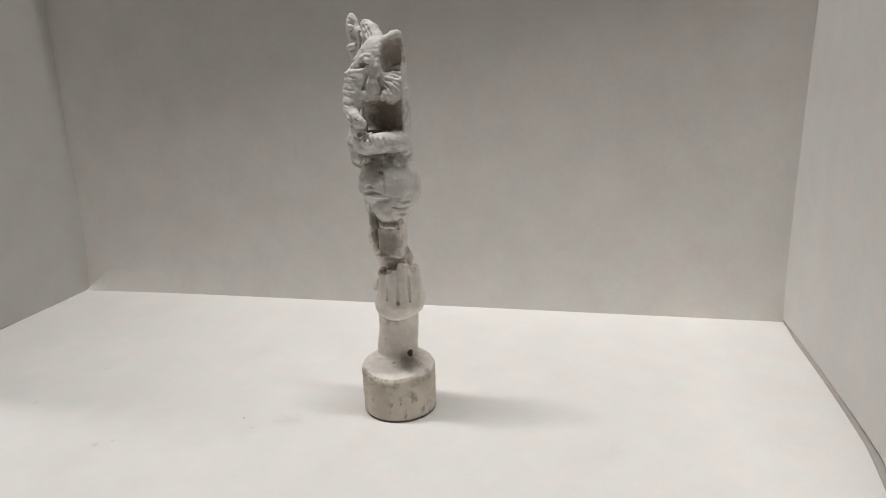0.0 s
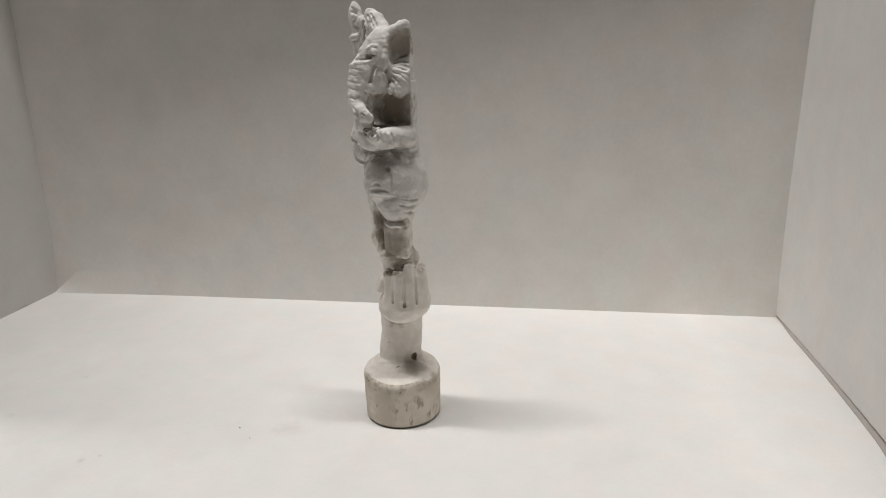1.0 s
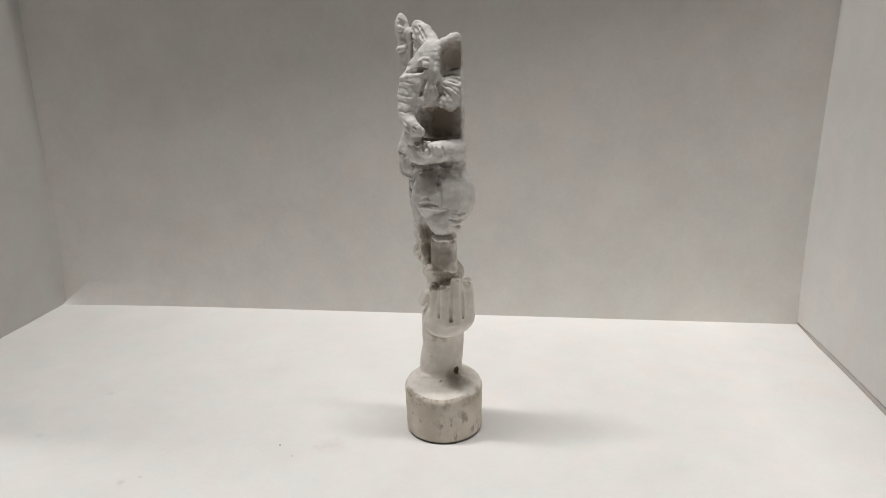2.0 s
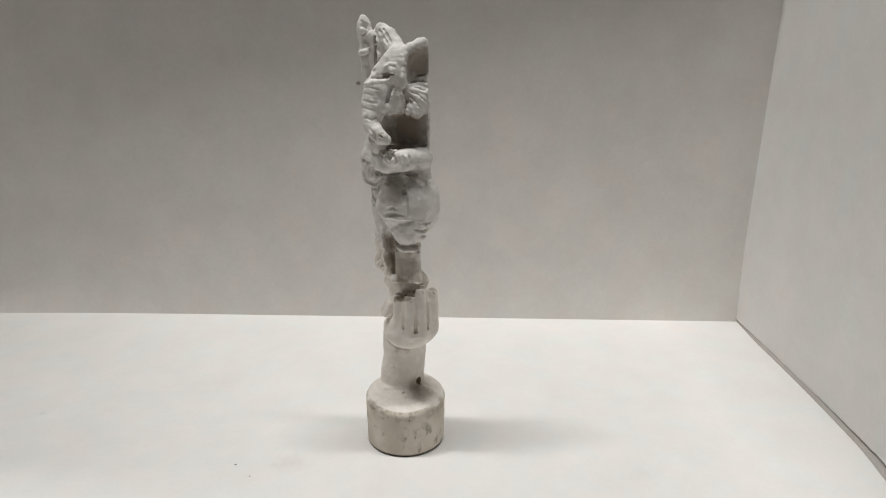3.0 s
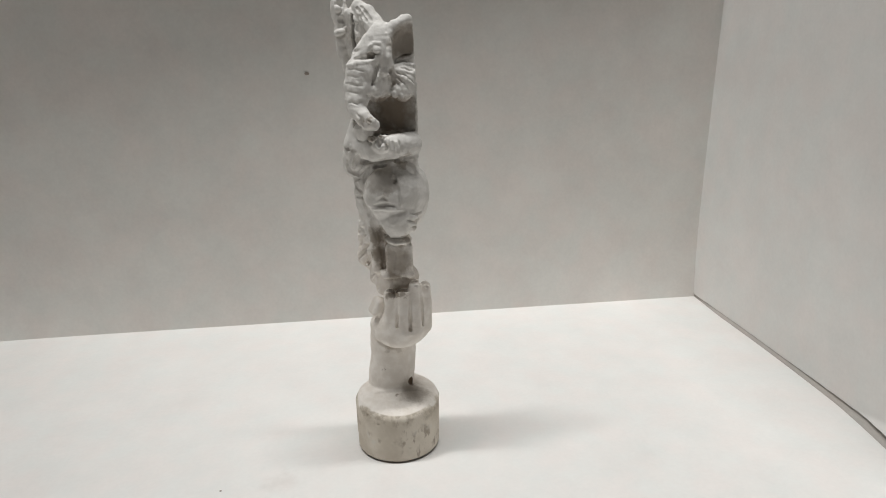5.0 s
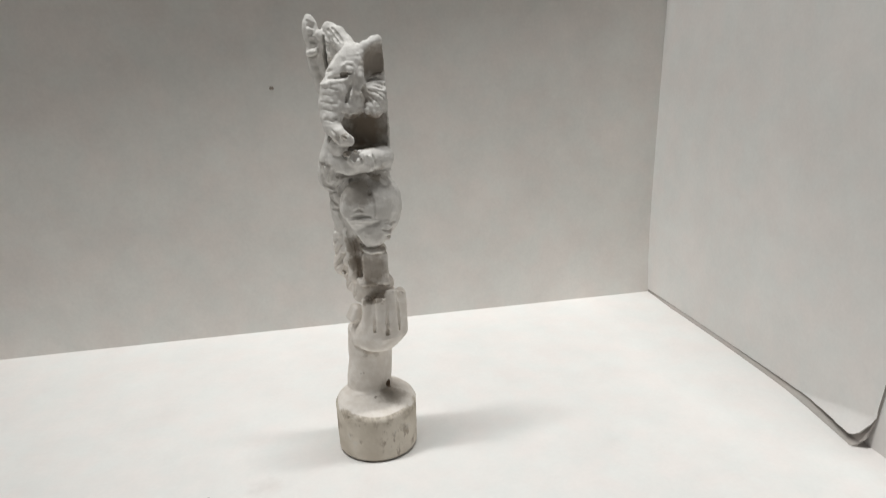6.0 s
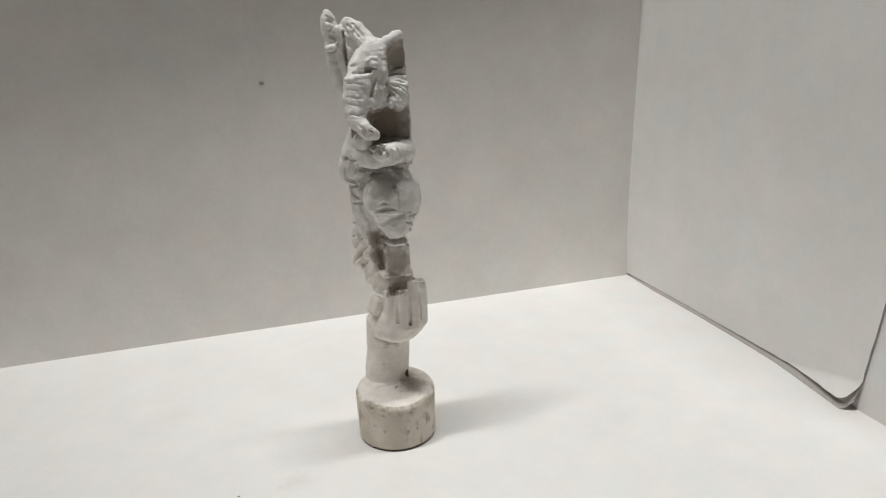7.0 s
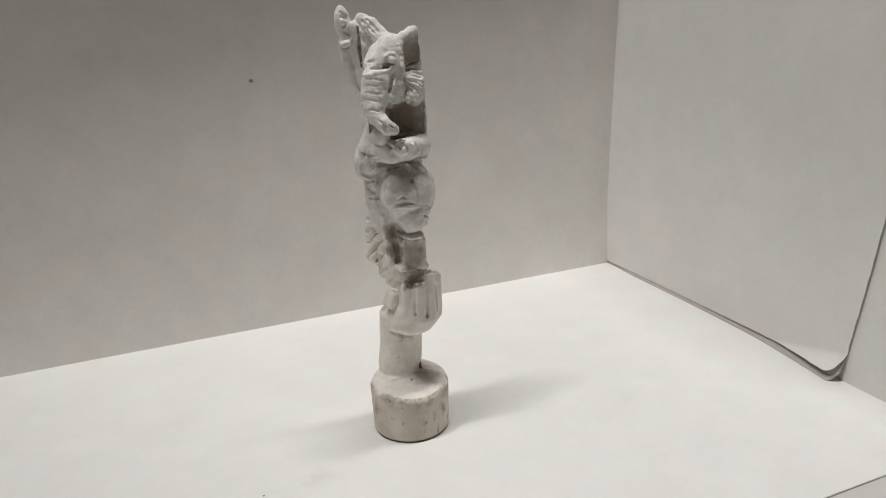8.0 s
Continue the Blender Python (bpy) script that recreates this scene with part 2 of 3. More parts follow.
def shade_bow(x, z):
    """Added bend of the unseen top edge, forward to shade the wall below, more so at its far end."""
    reach = float(np.interp(x, (-0.185, -0.14, -0.07, 0.0, 0.06, 0.125), (0.0100, 0.0162, 0.0138, 0.0114, 0.0098, 0.0078)))
    return reach * max(0.0, (z - 0.15) / 0.05) ** 2


def back_y(x, z):
    """Where the back board stands: leaning, a little wavy, bowed at the top to cast shade and swept forward at its
    foot.
    """
    return BACK + 0.0018 + lean(x) * z - shade_bow(x, z) + 0.0006 * math.sin(17 * x + 3 * z) * min(1, max(0, z) / 0.05) - 0.0021 * max(0.0, 1 - max(0, z) / 0.038) ** 2


grid = [[(x, back_y(x, z), z) for z in gz] for x in gx]
wall_back = sheet("wall_back", grid, 0.0022, BACK_CARD, CARD_EDGE)
tagged(wall_back, "white paperboard back wall of the display box", "wall", kind="structure")

def left_point(s, z):
    """The left wall: its free front edge leans forward a little."""
    y = BACK + 0.0034 + (-0.0135 - 0.10 * z - BACK - 0.0034) * s
    return (LEFT + 0.0005 * math.sin(26 * y + 1) + 0.008 * z + 0.0004 * max(0, 1 - abs(z - 0.1085) / 0.004), y + lean(LEFT) * z, z * 1.6 + 0.0006 + 0.0004 * math.sin(310 * y) * math.sin(117 * y))


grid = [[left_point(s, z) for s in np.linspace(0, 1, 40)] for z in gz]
wall_left = sheet("wall_left", grid, -0.0022, SHADED_CARD, CARD_EDGE)
tagged(wall_left, "white paperboard side wall with a faint crease", "wall", kind="structure")


def right_card(front, rad, lift, tilt, offset, thick, wave, foot, splay=0.0):
    """The loose side card, or the shade strip behind it, with a rounded lower front corner; `lift` raises its lower
    edge towards the front.
    """
    ny, nz = 90, 90
    rows = []
    for i in range(ny):
        s = (i / (ny - 1)) ** 0.8
        row = []
        for j in range(nz):
            q = (j / (nz - 1)) ** 2.2
            y = BACK + 0.0030 * (1 - s) ** 8 + (front - BACK) * s
            d = min(rad, max(0.0, (front + rad) - y))
            z0 = foot + lift * (0.40 + 0.60 * min(1.0, max(0.0, (0.030 - y) / 0.062)))
            z0 += wave * 0.00006 * math.sin(900 * y) * math.sin(310 * y)
            low = z0 + rad - math.sqrt(max(0, rad * rad - d * d))
            z = low + (0.175 - 0.016 * s - low) * q
            edge = wave * 0.00007 * math.sin(700 * z + 1) * math.sin(230 * z) * (s > 0.9)
            y -= (0.098 * min(0.05, max(0, z - 0.006)) - 0.14 * min(0.054, max(0, z - 0.056)) - 0.5 * max(0, z - 0.11)) * s + edge
            x = RIGHT + offset + 0.0014 * math.sin(math.pi * s) + 0.004 * z + 0.0010 * math.sin(40 * z) * s
            # distance below the soft crease, which runs from the lower edge up to the front edge
            off = (0.0022 + (-0.008 - y) * 0.262) - z
            if off > 0:
                x -= tilt * off * off / (off + 0.0025)
            # the shade strip's lower edge spreads a little on the floor
            x -= splay * min(1.0, s * 6) * max(0.0, 1 - max(0.0, z) / 0.0011)
            y += lean(RIGHT) * z * (1 - s)
            row.append((x, y, z))
        rows.append(row)
    return sheet("facing", rows, thick, WHITE_CARD, EDGE_SHADE)


card = new("side_card")
card.location = (RIGHT, 0.0, 0.0)
tagged(card, "white side card with a rounded, slightly curled corner", "card")
facing = right_card(-0.0352, 0.0048, 0.0021, 0.80, 0.0, -0.0003, 1.3, 0.0003)
# added sheet, grey in place of the shaded gap under the card
gap_shade = right_card(-0.0352, 0.0034, 0.0, 0.4, 0.0006, -0.0004, 0.3, -0.0004, 0.0013)
gap_shade.name = "gap_shade"
gap_shade.data.materials[0] = EDGE_SHADE
for layer in (facing, gap_shade):
    layer.parent = card
    layer.matrix_parent_inverse = pose(RIGHT, 0.0, 0.0).inverted()

# the box's own side flap, close behind the loose card and in line with it
def flap_point(s, q):
    y = -0.0310 - 0.0402 * s
    z = 0.0702 * q - 0.0002
    return (RIGHT + 0.0018 + 0.004 * z + 0.0010 * math.sin(40 * z), y, z)


grid = [[flap_point(s, q) for s in np.linspace(0, 1, 40)] for q in np.linspace(0, 1, 24)]
flap = sheet("wall_right", grid, 0.0012, WHITE_CARD, CARD_EDGE)
tagged(flap, "white paperboard side flap behind the loose card", "wall", kind="structure")
closing = block("wall_right_rear", (0.1385, -0.0155, 0.0), (0.1410, BACK + 0.003, 0.07), WHITE_CARD, 0.0003)
tagged(closing, "white paperboard outer side wall", "wall", kind="structure")


def glue_tab():
    """The folded tab at the foot of the back wall: mitred at its end and sprung off the wall there, flush further on."""
    x0, x1, rows = LEFT + 0.0012, -0.095, []
    for i in range(90):
        s = i / 89
        x = x0 + (x1 - x0) * s
        h = min(0.0097, max(0.0002, (x - x0) * 0.80))
        out = 0.0026 * math.exp(-s * 1.8) * (1 - s)
        row = []
        for j in range(9):
            q = j / 8
            row.append((x, back_y(x, h * q) - 0.00010 + 0.00016 * s - out * (1 - q) ** 1.4, -0.0001 + h * q))
        rows.append(row)
    return sheet("glue_tab", rows, 0.00004, BACK_CARD)


tagged(glue_tab(), "folded white card tab along the wall's foot", "card tab", kind="structure")

# ---- the table and the room round it ----
tagged(block("table_top", (-0.75, -0.46, -0.032), (0.75, 0.45, -0.0005), TABLE, 0.003), "pale table top under the box", "table", kind="structure")
ROOM_SIZE = 1.6
for nm, lo, hi in (
    ("room_wall_north", (-ROOM_SIZE, ROOM_SIZE, -0.75), (ROOM_SIZE, ROOM_SIZE + 0.1, 1.9)),
    ("room_wall_south", (-ROOM_SIZE, -ROOM_SIZE - 0.1, -0.75), (ROOM_SIZE, -ROOM_SIZE, 1.9)),
    ("room_wall_east", (ROOM_SIZE, -ROOM_SIZE - 0.1, -0.75), (ROOM_SIZE + 0.1, ROOM_SIZE + 0.1, 1.9)),
    ("room_wall_west", (-ROOM_SIZE - 0.1, -ROOM_SIZE - 0.1, -0.75), (-ROOM_SIZE, ROOM_SIZE + 0.1, 1.9)),
    ("room_floor", (-ROOM_SIZE - 0.1, -ROOM_SIZE - 0.1, -0.85), (ROOM_SIZE + 0.1, ROOM_SIZE + 0.1, -0.75)),
    ("ceiling", (-ROOM_SIZE - 0.1, -ROOM_SIZE - 0.1, 1.9), (ROOM_SIZE + 0.1, ROOM_SIZE + 0.1, 2.0)),
):
    tagged(block(nm, lo, hi, ROOM), "plain painted " + nm.replace("_", " "), "wall" if "wall" in nm else nm.split("_")[-1], kind="structure")


# ---- specks ----
SPECK = card_material("grey_speck", (0.38, 0.33, 0.285), stain=0.3, rough=0.9)


def speck(name, place, size, label, seed):
    """A crumb: a tiny uneven lump."""
    bm = bmesh.new()
    bmesh.ops.create_icosphere(bm, subdivisions=2, radius=1)
    rng = random.Random(seed)
    for v in bm.verts:
        k = 0.7 + 0.5 * rng.random()
        v.co = Vector((v.co.x * size[0] * k, v.co.y * size[1] * k, v.co.z * size[2] * k))
    me = bpy.data.meshes.new(name)
    bm.to_mesh(me)
    bm.free()
    me.materials.append(SPECK)
    ob = new(name, me)
    ob.location = place
    return tagged(ob, label, "speck", group="specks in the box")


zd = 0.0914
speck("speck", (-0.0231, back_y(-0.0231, zd) - 0.0002, zd), (0.0008, 0.0003, 0.0006), "small dark speck stuck on the white back wall", 4)
for k, (x, y, w) in enumerate(((-0.0437, -0.0152, 0.00024), (-0.0385, -0.020, 0.00014))):
    speck("crumb", (x, y, 0.0001), (w * 1.3, w * 0.8, 0.00012), "tiny grey crumb lying on the white floor", 20 + k)

# ---- the carved chalk figure ----
class Carving:
    """A block of chalk held as distances on a fine grid, in millimetres: add, cut, wrinkle, then skin it."""

    def __init__(self, lo, hi, step):
        self.lo, self.step = np.array(lo, float), step
        self.n = [int((h - a) / step) + 1 for a, h in zip(lo, hi)]
        self.d = np.full(self.n, 6.0, np.float32)
        self.ax = [(a + step * np.arange(k)).astype(np.float32) for a, k in zip(lo, self.n)]

    def part_of(self, lo, hi):
        s = []
        for k in range(3):
            i = max(0, int((lo[k] - self.lo[k]) / self.step))
            j = min(self.n[k], int((hi[k] - self.lo[k]) / self.step) + 2)
            s.append(slice(i, max(i, j)))
        return tuple(s)

    def points(self, s):
        return np.meshgrid(self.ax[0][s[0]], self.ax[1][s[1]], self.ax[2][s[2]], indexing="ij", sparse=True)

    def blend(self, s, e, k, cut):
        d = self.d[s]
        if cut:
            h = np.clip(0.5 - 0.5 * (d + e) / k, 0, 1)
            self.d[s] = d + (-e - d) * h + k * h * (1 - h)
        else:
            h = np.clip(0.5 + 0.5 * (d - e) / k, 0, 1)
            self.d[s] = d + (e - d) * h - k * h * (1 - h)

    def blob(self, c, r, turn=(0, 0, 0), k=0.8, cut=False):
        """An ellipsoid of radii r at c, turned by degrees."""
        c, r = np.array(c, float), np.array(r, float)
        m = np.array(Euler([radians(a) for a in turn]).to_matrix())
        reach = np.sqrt(((m * r) ** 2).sum(1)) + k + 1.2
        s = self.part_of(c - reach, c + reach)
        x, y, z = self.points(s)
        x, y, z = x - c[0], y - c[1], z - c[2]
        q = [(m[0, i] * x + m[1, i] * y + m[2, i] * z) for i in range(3)]
        k0 = np.sqrt(sum((q[i] / r[i]) ** 2 for i in range(3)))
        k1 = np.sqrt(sum((q[i] / (r[i] ** 2)) ** 2 for i in range(3))) + 1e-6
        self.blend(s, k0 * (k0 - 1) / k1, k, cut)

    def rod(self, pts, k=0.6, cut=False):
        """A chain of round limbs through (x, y, z, radius)."""
        for a, b in zip(pts[:-1], pts[1:]):
            pa, pb, ra, rb = np.array(a[:3], float), np.array(b[:3], float), a[3], b[3]
            big = max(ra, rb) + k + 1.2
            s = self.part_of(np.minimum(pa, pb) - big, np.maximum(pa, pb) + big)
            x, y, z = self.points(s)
            d = pb - pa
            h = np.clip(((x - pa[0]) * d[0] + (y - pa[1]) * d[1] + (z - pa[2]) * d[2]) / (d @ d + 1e-9), 0, 1)
            e = np.sqrt((x - pa[0] - h * d[0]) ** 2 + (y - pa[1] - h * d[1]) ** 2 + (z - pa[2] - h * d[2]) ** 2) - (ra + (rb - ra) * h)
            self.blend(s, e, k, cut)

    def groove(self, pts, width=0.4, k=0.35):
        self.rod([(*p, width) for p in pts], k, True)

    def brick(self, c, half, turn=(0, 0, 0), rnd=0.8, k=0.7, cut=False):
        c, half = np.array(c, float), np.array(half, float)
        m = np.array(Euler([radians(a) for a in turn]).to_matrix())
        reach = (np.abs(m) * half).sum(1) + k + 1.2
        s = self.part_of(c - reach, c + reach)
        x, y, z = self.points(s)
        x, y, z = x - c[0], y - c[1], z - c[2]
        q = [np.abs(m[0, i] * x + m[1, i] * y + m[2, i] * z) - (half[i] - rnd) for i in range(3)]
        e = np.sqrt(sum(np.maximum(v, 0) ** 2 for v in q)) + np.minimum(np.maximum(np.maximum(q[0], q[1]), q[2]), 0) - rnd
        self.blend(s, e, k, cut)

    def column(self, rows, k=0.8):
        """A body of elliptic sections: rows of (z, cx, cy, rx, ry)."""
        t = np.array(rows, float)
        s = self.part_of((t[:, 1] - t[:, 3]).min() * np.array([1, 0, 0]) + np.array([-3, (t[:, 2] - t[:, 4]).min() - 3, t[0, 0] - 3]),
                         np.array([(t[:, 1] + t[:, 3]).max() + 3, (t[:, 2] + t[:, 4]).max() + 3, t[-1, 0] + 3]))
        x, y, z = self.points(s)
        cx, cy, rx, ry = [np.interp(z, t[:, 0], t[:, i]) for i in range(1, 5)]
        q = np.sqrt(((x - cx) / rx) ** 2 + ((y - cy) / ry) ** 2)
        side = (q - 1) * np.minimum(rx, ry)
        end = np.maximum(t[0, 0] - z, z - t[-1, 0])
        a, b = side + 0.8, end + 0.8
        e = np.minimum(np.maximum(a, b), 0) + np.sqrt(np.maximum(a, 0) ** 2 + np.maximum(b, 0) ** 2) - 0.8
        self.blend(s, e, k, False)

    def surface(self, u, z, bearing):
        """How far back, seen level from a bearing, the surface lies at u to the right and height z."""
        w = radians(bearing)
        s = np.arange(-15.0, 11.0, 0.1)
        x, y = u * math.cos(w) - s * math.sin(w), u * math.sin(w) + s * math.cos(w)
        i = np.clip(((x - self.lo[0]) / self.step).round().astype(int), 0, self.n[0] - 1)
        j = np.clip(((y - self.lo[1]) / self.step).round().astype(int), 0, self.n[1] - 1)
        k = min(self.n[2] - 1, max(0, int(round((z - self.lo[2]) / self.step))))
        inside = np.nonzero(self.d[i, j, k] < 0)[0]
        return s[inside[0]] if len(inside) else None

    def stroke(self, pts, bearing=0, width=0.35, depth=0.35, proud=False, k=0.2, whole=False):
        """A knife stroke (or, proud, a raised ridge) that follows the surface through (u, z)."""
        w = radians(bearing)
        line = []
        for (u0, z0), (u1, z1) in zip(pts[:-1], pts[1:]):
            m = max(2, int(math.hypot(u1 - u0, z1 - z0) / 0.4))
            line += [(u0 + (u1 - u0) * q / m, z0 + (z1 - z0) * q / m) for q in range(m)]
        line.append(pts[-1])
        deep = [self.surface(u, z, bearing) for u, z in line]
        chains, last = [[]], None
        for q, ((u, z), s) in enumerate(zip(line, deep)):
            if s is None:
                continue
            sides = [self.surface(u + e, z, bearing) for e in (-0.6, 0.6)]
            if not (proud or whole) and any(v is None or abs(v - s) > 1.5 for v in sides):
                chains.append([])
                continue
            if last is not None and abs(s - last) > 1.2:
                s = last + math.copysign(0.5, s - last)
            last = s
            taper = 0.45 + 0.55 * math.sin(math.pi * (q + 0.5) / len(line))
            r = width * taper
            s = s + (r - depth * taper) if proud else s - (r - depth * taper)
            chains[-1].append((u * math.cos(w) - s * math.sin(w), u * math.sin(w) + s * math.cos(w), z, r))
        for chain in chains:
            if len(chain) > (1 if proud or len(line) < 5 else 3):
                self.rod(chain, k, not proud)

    def roughen(self, size, depth, seed, z0, z1):
        """Tool marks: lumpy noise, only between two heights."""
        rng = np.random.default_rng(seed)
        s = self.part_of((self.lo[0], self.lo[1], z0), (self.lo[0] + 99, self.lo[1] + 99, z1))
        x, y, z = [a.astype(float) for a in self.points(s)]
        n = rng.standard_normal((16, 16, 64))

        def smooth(a, m):
            i = np.floor(a).astype(int)
            f = a - i
            return i % m, (i + 1) % m, f * f * (3 - 2 * f)
        (i0, i1, fx), (j0, j1, fy), (k0, k1, fz) = smooth(x / size + 40, 16), smooth(y / size + 40, 16), smooth(z / size, 64)
        v = 0
        for i, wx in ((i0, 1 - fx), (i1, fx)):
            for j, wy in ((j0, 1 - fy), (j1, fy)):
                for q, wz in ((k0, 1 - fz), (k1, fz)):
                    v = v + n[i, j, q] * (wx * wy * wz)
        fade = np.clip((z - z0) / 2, 0, 1) * np.clip((z1 - z) / 2, 0, 1)
        self.d[s] += (depth * v * fade).astype(np.float32)

    def chip(self, size, depth, seed, z0, z1):
        """Knife chips: noise folded at zero, so that it leaves sharp creases between low facets."""
        before = self.d.copy()
        self.d[:] = 0
        self.roughen(size, 1.0, seed, z0, z1)
        self.d = before + np.where(self.d != 0, depth * (0.45 - np.abs(self.d)), 0).astype(np.float32)

    def skin(self):
        """The surface as quads (one corner for each cell that the surface crosses)."""
        d = self.d
        inside = d < 0
        cs = [np.s_[a:d.shape[0] - 1 + a, b:d.shape[1] - 1 + b, c:d.shape[2] - 1 + c] for a in (0, 1) for b in (0, 1) for c in (0, 1)]
        count = sum(inside[s].astype(np.int8) for s in cs)
        cell = (count > 0) & (count < 8)
        idx = np.full(cell.shape, -1, np.int64)
        where = np.argwhere(cell)
        idx[cell] = np.arange(len(where))
        acc, num = np.zeros((len(where), 3)), np.zeros(len(where))
        off = np.array([(a, b, c) for a in (0, 1) for b in (0, 1) for c in (0, 1)])
        val = np.stack([d[s][cell] for s in cs], 1).astype(float)
        for p in range(8):
            for q in range(p + 1, 8):
                if np.abs(off[p] - off[q]).sum() != 1:
                    continue
                a, b = val[:, p], val[:, q]
                hit = (a < 0) != (b < 0)
                t = np.where(hit, a / np.where(hit, a - b, 1), 0)
                acc += np.where(hit[:, None], off[p] + t[:, None] * (off[q] - off[p]), 0)
                num += hit
        verts = (where + acc / num[:, None]) * self.step + self.lo
        faces = []
        for axis in range(3):
            u, v = (axis + 1) % 3, (axis + 2) % 3
            sl0, sl1 = [slice(None)] * 3, [slice(None)] * 3
            sl0[axis], sl1[axis] = slice(0, -1), slice(1, None)
            a, b = inside[tuple(sl0)], inside[tuple(sl1)]
            for flip in (False, True):
                e = np.argwhere((~a & b) if flip else (a & ~b))
                e = e[(e[:, u] > 0) & (e[:, v] > 0) & (e[:, u] < cell.shape[u]) & (e[:, v] < cell.shape[v])]
                quad = []
                for du, dv in ((1, 1), (0, 1), (0, 0), (1, 0)):
                    p = e.copy()
                    p[:, u] -= du
                    p[:, v] -= dv
                    quad.append(idx[p[:, 0], p[:, 1], p[:, 2]])
                q = np.stack(quad, 1)
                faces.append(q[:, ::-1] if flip else q)
        return verts, np.concatenate(faces)


def carve_figure():
    c = Carving((-13, -14, -0.6), (13, 12, 114), 0.175)

    # uncarved foot of the stick, its top pared to a low cone
    c.column([(0, 0, 0, 10.2, 10.2), (0.8, 0, 0, 10.6, 10.6), (13.2, 0, 0, 10.85, 10.85), (14.6, 0, 0, 10.2, 10.2), (15.4, 0, 0.6, 9.0, 8.8), (16.2, -0.9, 3.4, 6.3, 6.0)], 0.3)
    # its top is pared away towards the front
    c.brick((0.0, -7.7, 16.1), (12.0, 5.0, 2.0), (18, 0, 0), 0.2, 1.2, True)
    # wrist
    c.column([(13.5, -1.1, 4.0, 6.1, 5.9), (18, -1.1, 4.0, 6.0, 5.8), (25, -0.4, 3.9, 5.85, 5.8), (34, -0.2, 3.2, 5.8, 5.6)], 0.5)
    # the palm and the four upright digits
    c.blob((1.8, -0.9, 34.0), (7.3, 7.1, 5.0), (14, -10, 0), 1.2)
    c.column([(31, 1.4, 0.6, 6.2, 6.2), (34, 2.4, -1.6, 6.2, 6.6), (37, 3.0, -2.6, 5.9, 5.9), (40, 3.3, -2.9, 5.6, 5.5), (43.6, 3.3, -2.9, 5.2, 5.0)], 1.6)
    for p in ([(-1.0, -5.0, 34.5, 1.5), (-1.1, -6.0, 44.0, 1.4)],
              [(1.9, -6.2, 34.0, 1.6), (1.9, -7.2, 44.4, 1.5)],
              [(5.0, -6.0, 34.0, 1.6), (5.0, -6.8, 46.2, 1.5)],
              [(7.5, -4.0, 34.5, 1.5), (7.6, -4.6, 45.0, 1.4)]):
        c.rod(p, 1.0)
        x, y, z, w = p[-1]
        c.brick((x + 0.1, y - 1.2, z + 1.5), (1.9, 1.6, 0.5), (-28, 8, 0), 0.2, 0.3, True)
    c.brick((-3.9, -1.4, 39.2), (1.55, 1.9, 2.3), (8, 22, 25), 0.9, 0.3)
    c.stroke([(-4.6, 36.4), (-3.4, 36.6), (-2.4, 38.0)], -17, 0.55, 0.6)
    for g in ([(0.4, -8.3, 45.8), (0.4, -8.1, 41), (0.35, -7.6, 36.2)], [(3.5, -8.6, 47), (3.5, -8.4, 41), (3.35, -7.8, 35.4)], [(6.4, -7.6, 46.6), (6.45, -7.4, 41), (6.3, -6.9, 35.8)]):
        c.groove(g, 0.5, 0.25)
    c.stroke([(-5.0, 29.6), (-1.5, 28.2), (2.8, 28.2), (5.4, 29.8)], 0, 0.55, 0.3, k=0.35)
    c.stroke([(-3.6, 30.0), (-1.0, 28.3), (0.6, 28.4)], -8, 0.4, 0.2)
    for u, z in ((-1.1, 44.6), (-0.4, 45.6), (2.2, 46.4), (5.0, 46.6), (7.7, 45.4)):
        c.stroke([(u, z), (u + 0.25, z - 0.3)], 0, 0.3, 0.3)

    # body column; tail spread like a feather
    c.column([(42, 0.2, 1.2, 4.2, 4.4), (48, -0.4, 1.2, 4.4, 4.2), (56, -0.8, 1.2, 5.0, 4.4), (62, -0.6, 1.2, 6.8, 5.0), (68, -0.4, 1.0, 7.6, 5.4), (74, -0.6, 0.8, 7.8, 5.4), (82, -0.5, 0.8, 7.0, 5.0), (84, -0.5, 1.6, 7.0, 3.9), (90, -0.3, 1.6, 7.0, 3.9), (93, -0.3, 0.6, 7.0, 4.8), (96.5, -0.1, 0.6, 6.3, 4.2), (101, 0.6, -0.2, 5.1, 3.2), (105.6, 1.8, -1.2, 3.6, 2.0)], 0.8)
    c.blob((-5.1, 4.6, 54.8), (2.8, 2.9, 8.4), (0, -4, 0), 0.5)
    c.blob((-3.3, 3.0, 47.2), (1.9, 2.4, 3.6), (0, 20, 0), 0.6)
    c.blob((-5.8, 4.6, 51.4), (2.5, 2.6, 3.4), (0, 10, 0), 0.5)
    for p in ([(-9.6, 60.0), (-7.6, 60.6), (-5.4, 60.6)], [(-9.8, 56.6), (-7.6, 57.6), (-5.2, 59.0)], [(-9.8, 53.0), (-7.4, 55.2), (-4.6, 57.8)], [(-9.2, 50.0), (-6.8, 52.6), (-4.0, 56.2)], [(-7.8, 47.6), (-5.6, 50.4), (-3.4, 53.8)], [(-5.8, 45.4), (-4.2, 48.2), (-2.7, 51.4)], [(-3.6, 43.4), (-2.7, 46.4), (-1.9, 49.6)]):
        c.stroke(p, -17, 0.62, 0.62, k=0.3, whole=True)
        c.stroke([(u - 0.2, z + 1.5) for u, z in p[1:]], -17, 0.75, 0.4, True, 0.4)
